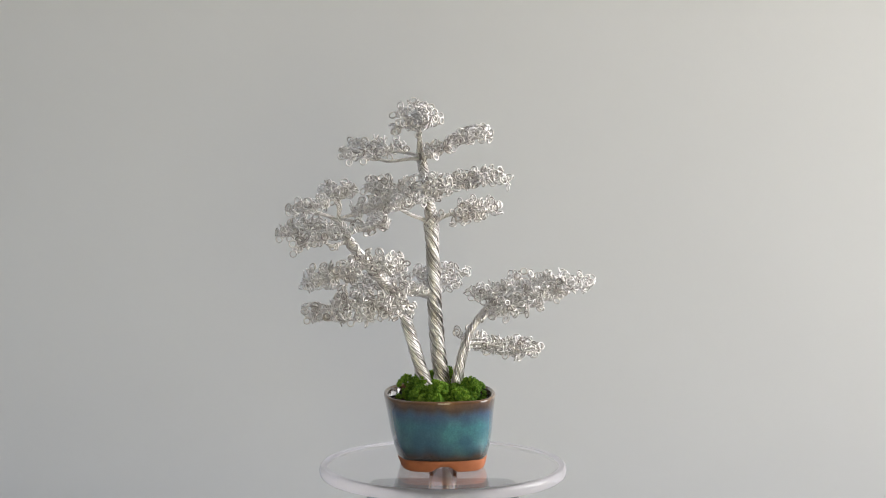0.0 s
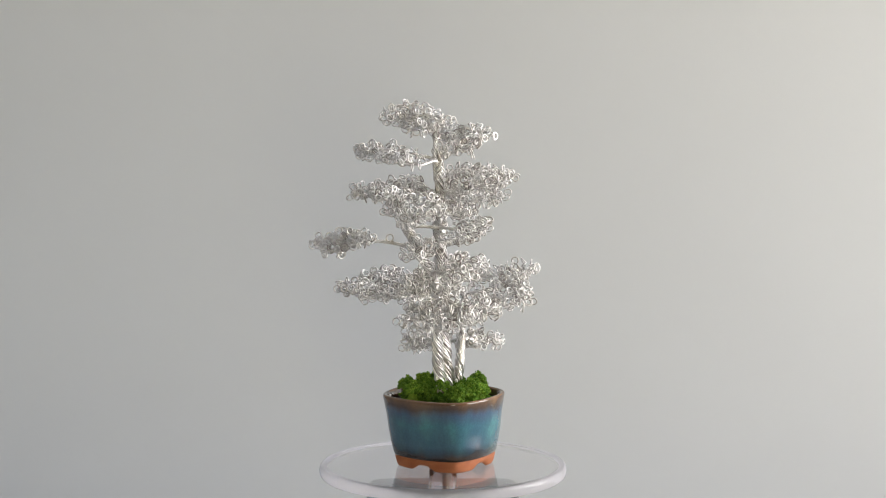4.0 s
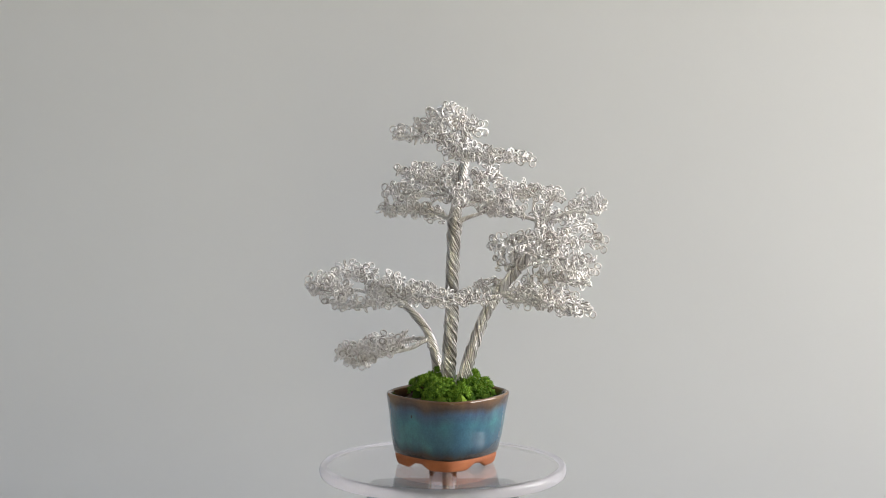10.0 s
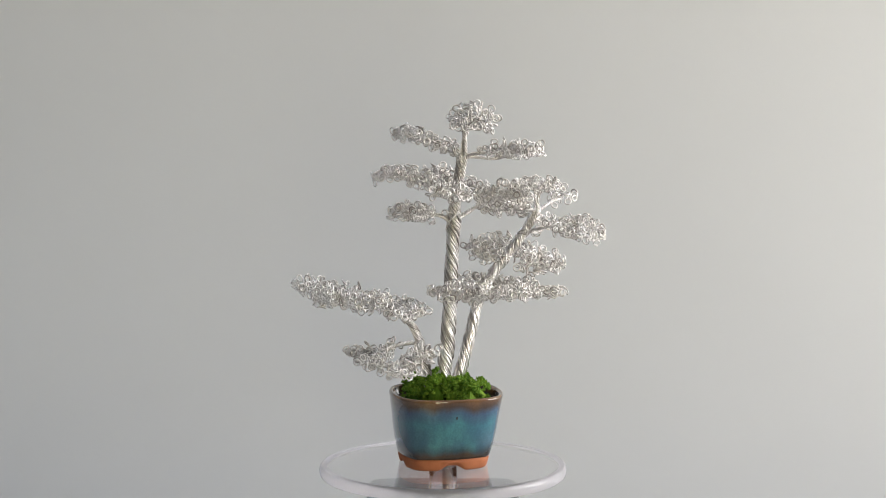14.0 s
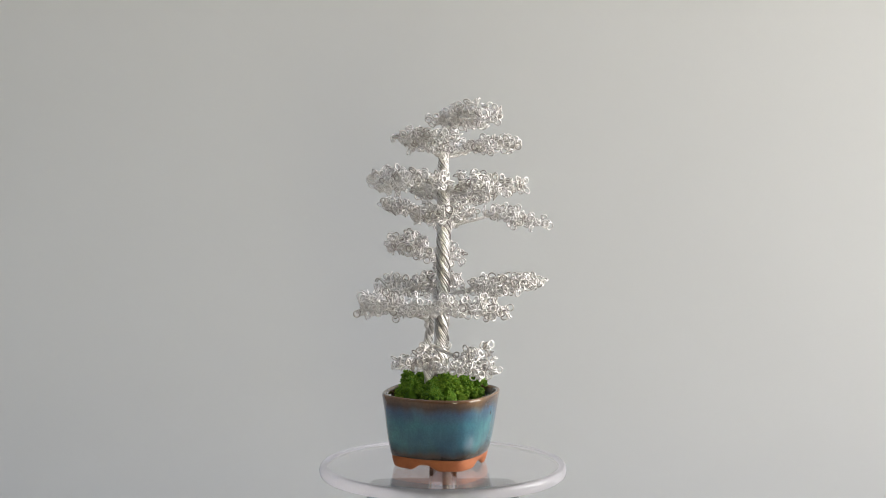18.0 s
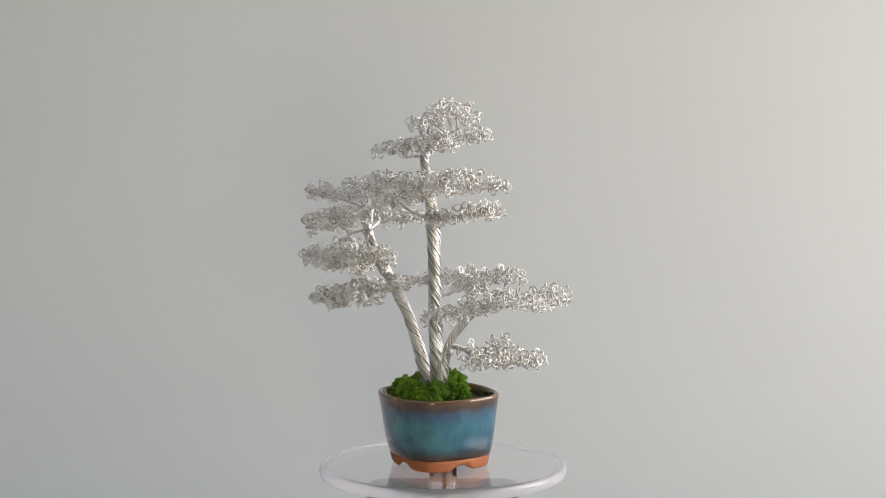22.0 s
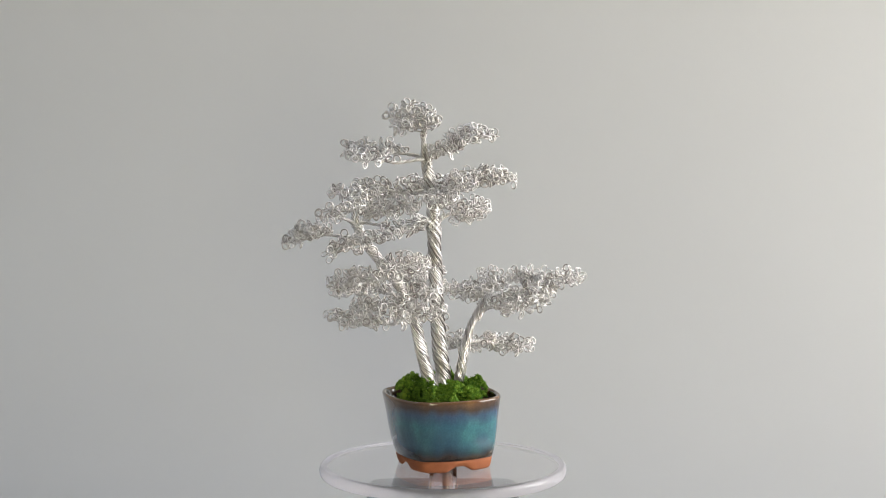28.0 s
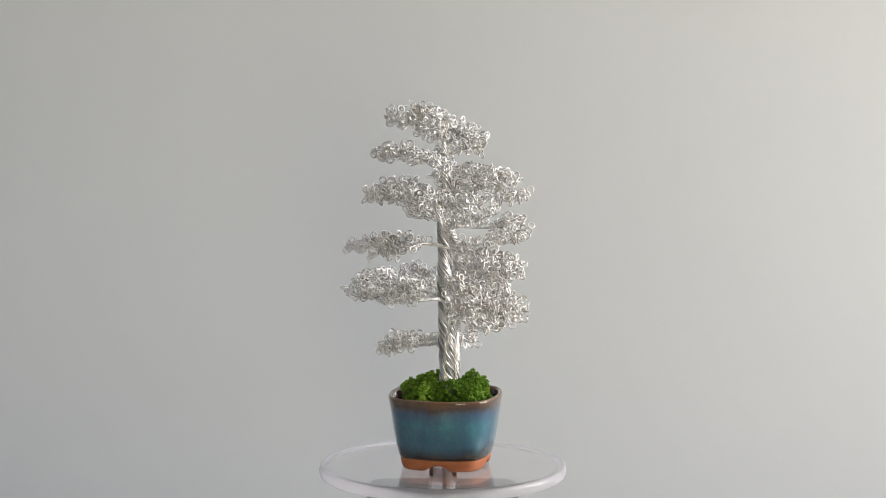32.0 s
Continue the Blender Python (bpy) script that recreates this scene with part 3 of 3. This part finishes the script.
def grow(trunk, cx, cy, cz, a, b, yaw, c, sx, sy):
    """A flat foliage pad on its branch (millimetres): centre, half sizes along and across, turn, half height, slopes."""
    rng = rng_pad
    cen = np.array((cx, cy, cz)) / 1000
    a, b, c = a / 1000, b / 1000, c / 1000
    cs, sn = math.cos(radians(yaw)), math.sin(radians(yaw))
    long_, wide = np.array((cs, sn, sx * cs + sy * sn)), np.array((-sn, cs, -sx * sn + sy * cs))
    curve = CURVES[trunk]
    flat_d = np.linalg.norm(curve[:, :2] - cen[:2], axis=1)
    # leave the trunk at the whorl that suits the pad's height
    best = min(WHORLS[trunk], key=lambda z: abs(cen[2] - 0.005 - z) + (0.02 if z > cen[2] + 0.002 else 0))
    i = int(np.argmin(np.abs(curve[:, 2] - best)))
    foot = curve[max(0, i - 9)]
    start = curve[i]
    # a far pad grows on from a nearer one
    reach = np.linalg.norm(cen - start)
    older = [p for p in GROWN[trunk] if np.linalg.norm(p - cen) < 0.62 * reach and p[2] < cen[2] + 0.008]
    hop = bool(older)
    if hop:
        start = min(older, key=lambda p: np.linalg.norm(p - cen))
        foot = start + (start - cen) * 0.2 - (0, 0, 0.001)
    GROWN[trunk].append(cen - (0, 0, 0.45 * c))
    out = cen - start
    if out[:2] @ long_[:2] < 0:
        long_ = -long_
    under = np.array((0, 0, -0.45 * c))
    mid = start + out * 0.5 + (0, 0, -0.02 * np.linalg.norm(out[:2])) + rng.normal(0, 0.045, 3) * np.linalg.norm(out)
    away = np.array((*(out[:2] / (np.linalg.norm(out[:2]) + 1e-9)), 0)) * (0.0008 if hop else 0.0038)
    stops = [foot + away * 0.9, start + away, mid, cen - long_ * a * 0.35 + under, cen + long_ * a * 0.25 + under, cen + long_ * a * 0.75 + under * 0.4]
    if np.linalg.norm(out) < 0.022:
        stops = [foot + away * 0.9, start + away * 0.7, cen + under, cen + long_ * a * 0.7 + under * 0.4]
    path = smooth_path(stops, 72)
    girth = np.linspace(0.0013 if hop else 0.0020 if start[2] > (0.24 if trunk == "M" else 0.18) else 0.0024, 0.0008, 72)
    bag = Bag()
    for v, f in twisted(path, girth, 0.0085, 3):
        bag.add(v, f)
    # side twigs
    roots = []
    for k in range(7):
        s = rng.uniform(-0.7, 0.9)
        sgn = 1 if k % 2 else -1
        p0 = cen + long_ * a * (s - 0.15) + under
        p1 = cen + long_ * a * s + wide * b * sgn * rng.uniform(0.45, 0.8) * math.sqrt(max(0.1, 1 - s * s)) + under * 0.3
        tw = smooth_path([p0, (p0 + p1) / 2 + (0, 0, -0.001), p1], 8)
        for v, f in twisted(tw, np.linspace(0.0010, 0.0007, 8), 0.008, 2):
            bag.add(v, f)
        roots += [p0, (p0 + p1) / 2, p1]
    roots += [p for p in path[22::3]]
    roots = np.array(roots)
    branch = part("branch", bag.mesh("branch", BRANCH_WIRE), tree, "twisted wire branch with curled wire foliage")
    # curls fill the pad, most of them near its upper side and rim
    count = int(10 + 28 * (a * b) / (0.022 * 0.016) * (0.7 + 0.3 * c / 0.007))
    mass = Bag()
    made = 0
    spots = []

    def place():
        ang, u = rng.uniform(0, 2 * math.pi), rng.random() ** 0.42
        q = cen + long_ * a * 0.97 * u * math.cos(ang) + wide * b * 0.97 * u * math.sin(ang)
        q = q + (0, 0, c * math.sqrt(max(0.15, 1 - u * u)) * rng.uniform(-0.95, 1.0))
        if u > 0.8 and rng.random() < 0.22:
            q = q - (0, 0, rng.uniform(0.002, 0.005))
        return q

    for k in range(count):
        # each ring takes the freest of a few places
        tries = [place() for m in range(4)]
        if spots:
            room = [np.min(np.linalg.norm(np.array(spots) - q, axis=1)) for q in tries]
            q = tries[int(np.argmax(room))]
        else:
            q = tries[0]
        spots.append(q)
    # a few more along the branch before the pad
    for k in range(int(reach / 0.009)):
        q = path[int(rng.uniform(0.34, 0.66) * 71)] + rng.normal(0, 0.0024, 3) + (0, 0, 0.0015)
        spots.append(q)
    for q in spots:
        root = roots[int(np.argmin(np.linalg.norm(roots - q, axis=1) + rng.uniform(0, 0.003, len(roots))))]
        v, f = curl_data(rng, q, root, rng.uniform(0.0023, 0.0030))
        made += 1
        if made <= 5:
            one = Bag()
            one.add(v, f)
            part("wire_curl", one.mesh("wire_curl", WIRE), branch)
        else:
            mass.add(v, f)
    tagged(part("curl_mass", mass.mesh("curl_mass", WIRE), branch), kind="stuff")


pad("M", -17.0, 7.3, 286.5, 19.0, 9.7, 107, 7.3, -0.15, 0.21)
pad("M", -21.3, 28.1, 282.0, 20.8, 14.8, 10, 9.0, -0.12, 0.08)
pad("M", -23.4, -2.9, 277.1, 20.7, 16.0, 137, 5.8, 0.15, -0.02)
pad("M", 20.7, -16.1, 267.6, 18.8, 16.7, 147, 5.6, 0.21, 0.17)
pad("M", 21.5, 11.6, 267.3, 20.2, 13.5, 59, 5.3, 0.23, -0.07)
pad("M", -2.3, -15.0, 258.8, 21.2, 14.6, 88, 6.7, 0.31, -0.03)
pad("M", -65.1, 24.8, 257.6, 17.8, 11.3, 52, 7.2, 0.05, -0.00)
pad("M", -44.2, 17.2, 257.0, 19.8, 12.2, 53, 6.5, -0.01, 0.05)
pad("M", -66.1, -6.8, 254.0, 20.0, 18.8, 63, 5.6, -0.01, 0.14)
pad("M", 38.4, -13.9, 236.1, 28.0, 16.6, 96, 6.0, -0.05, 0.06)
pad("M", 21.8, -31.0, 234.0, 22.4, 12.9, 124, 6.1, 0.03, 0.04)
pad("M", -4.5, -45.9, 232.0, 19.5, 13.7, 110, 8.4, -0.00, -0.01)
pad("M", 17.1, 5.0, 231.7, 15.6, 9.3, 38, 8.0, 0.12, 0.20)
pad("M", 0.9, 39.9, 225.8, 20.1, 17.6, 32, 7.3, 0.10, -0.08)
pad("S", -83.0, -10.3, 225.6, 15.7, 15.4, 69, 6.6, -0.00, -0.10)
pad("M", -21.1, 16.1, 225.2, 15.0, 13.3, 172, 9.8, -0.08, 0.17)
pad("S", -80.2, -39.6, 223.9, 13.5, 7.2, 177, 4.0, 0.24, -0.16)
pad("M", -53.7, 40.4, 223.6, 10.6, 6.0, 142, 7.0, 0.24, 0.40)
pad("M", -48.6, 18.3, 223.3, 20.3, 18.2, 83, 9.2, -0.03, 0.18)
pad("M", -24.7, -55.8, 222.7, 22.6, 13.9, 98, 7.1, 0.09, -0.04)
pad("M", -7.0, -20.3, 222.1, 16.8, 6.7, 43, 9.5, 0.00, 0.06)
pad("M", -39.3, -27.2, 215.7, 15.9, 6.7, 100, 5.8, 0.12, 0.13)
pad("S", -105.5, -54.8, 215.6, 20.2, 13.7, 133, 7.3, 0.23, -0.10)
pad("S", -56.2, -7.3, 210.9, 24.3, 18.4, 91, 6.1, 0.03, 0.03)
pad("M", 29.7, 21.8, 208.1, 21.3, 16.4, 113, 7.4, -0.04, 0.05)
pad("M", 22.5, -1.5, 205.9, 18.0, 14.5, 33, 9.1, 0.18, 0.14)
pad("S", -49.9, -65.0, 203.7, 13.0, 9.9, 118, 6.5, 0.21, -0.05)
pad("S", -71.2, -71.2, 199.8, 27.8, 16.0, 175, 4.6, 0.25, 0.02)
pad("S", -109.9, 3.5, 195.6, 20.7, 13.6, 68, 7.4, -0.03, 0.04)
pad("S", -100.8, 32.0, 190.9, 18.5, 17.2, 88, 5.6, 0.06, -0.09)
pad("S", -100.7, -49.8, 188.9, 22.2, 14.0, 48, 6.2, 0.39, -0.14)
pad("S", -123.4, 6.5, 188.7, 23.1, 8.5, 76, 5.9, 0.05, -0.21)
pad("S", -50.4, -59.4, 172.9, 26.2, 17.3, 1, 8.4, -0.10, 0.06)
pad("S", -40.6, -37.4, 168.2, 15.9, 12.0, 77, 8.1, 0.42, -0.25)
pad("S", -80.8, -71.1, 165.7, 20.4, 15.8, 3, 7.1, 0.25, -0.40)
pad("S", -81.1, -35.4, 161.0, 20.2, 7.1, 43, 9.5, -0.05, -0.23)
pad("S", -98.7, -41.3, 157.0, 18.2, 13.4, 56, 10.2, 0.03, 0.04)
pad("M", -1.8, 56.9, 149.5, 27.4, 16.3, 171, 7.0, 0.02, 0.05)
pad("R", 104.8, -3.1, 147.4, 20.1, 17.8, 30, 8.4, 0.03, 0.00)
pad("S", -27.4, -24.6, 146.1, 19.6, 10.0, 164, 6.4, 0.03, 0.03)
pad("M", 0.6, 27.3, 146.0, 16.1, 11.3, 13, 4.8, -0.12, 0.12)
pad("M", -49.6, 50.8, 146.0, 24.4, 16.7, 24, 6.0, 0.00, 0.02)
pad("R", 91.7, 49.8, 145.0, 13.6, 12.5, 76, 7.8, -0.07, -0.09)
pad("R", 101.8, 28.0, 144.3, 18.0, 9.1, 109, 9.8, 0.05, -0.05)
pad("M", -57.0, 20.3, 143.9, 18.5, 16.7, 143, 5.7, 0.06, -0.00)
pad("M", -18.7, 36.6, 141.4, 19.6, 10.7, 7, 6.1, 0.04, 0.08)
pad("R", 53.5, 25.6, 141.3, 7.3, 6.0, 52, 4.8, -0.16, -0.29)
pad("R", 78.2, -11.5, 141.1, 18.4, 14.3, 63, 7.8, -0.01, -0.10)
pad("R", 68.2, 57.3, 141.0, 19.9, 17.0, 53, 8.4, -0.07, 0.12)
pad("S", -73.2, -34.4, 139.5, 16.8, 15.8, 114, 7.3, 0.12, 0.07)
pad("S", -49.6, -41.5, 138.4, 13.3, 10.2, 68, 10.4, -0.36, 0.11)
pad("S", -34.7, -61.0, 137.4, 20.0, 15.1, 55, 10.3, 0.07, -0.01)
pad("R", 38.5, 59.7, 135.0, 26.7, 13.4, 47, 7.1, -0.00, 0.02)
pad("R", 36.2, 27.9, 134.6, 11.4, 9.1, 108, 7.3, 0.18, -0.17)
pad("R", 58.3, -32.2, 133.1, 22.4, 14.3, 16, 5.8, 0.21, -0.08)
pad("S", -66.2, -67.8, 132.9, 17.3, 16.5, 43, 10.1, -0.00, -0.07)
pad("R", 51.3, -7.5, 132.4, 15.6, 10.9, 22, 6.2, 0.20, 0.27)
pad("S", -94.7, -52.7, 131.1, 25.0, 16.1, 127, 6.6, 0.03, 0.11)
pad("R", 26.1, 41.3, 96.0, 16.7, 13.0, 156, 8.2, -0.30, 0.01)
pad("R", 59.9, 3.2, 94.2, 20.3, 18.9, 8, 7.2, -0.00, 0.06)
pad("R", 63.3, 32.3, 92.3, 23.7, 12.5, 92, 6.5, -0.03, 0.03)
pad("R", 43.5, 54.8, 87.7, 21.4, 12.4, 178, 6.9, 0.06, -0.02)

for near, key, args in sorted(ORDER):
    grow(*args)


# ---------------------------------------------------------------- what turns
def motions():
    spin = [(0.5 * k, 360.0 * 0.5 * k / TURN) for k in range(65)]
    walk(disc, [(t, pose(0, 0, 0, 0, 0, d)) for t, d in spin])
    for thing, x, y, yaw in ((pot, PX, PY, PYAW), (soil, PX, PY, PYAW), (moss, PX, PY, PYAW), (tree, 0, 0, 0)):
        at = Matrix.Translation((x, y, 0)) @ Matrix.Rotation(yaw, 4, "Z")
        walk(thing, [(t, pose(0, 0, Z0, 0, 0, d) @ at) for t, d in spin])


motions()
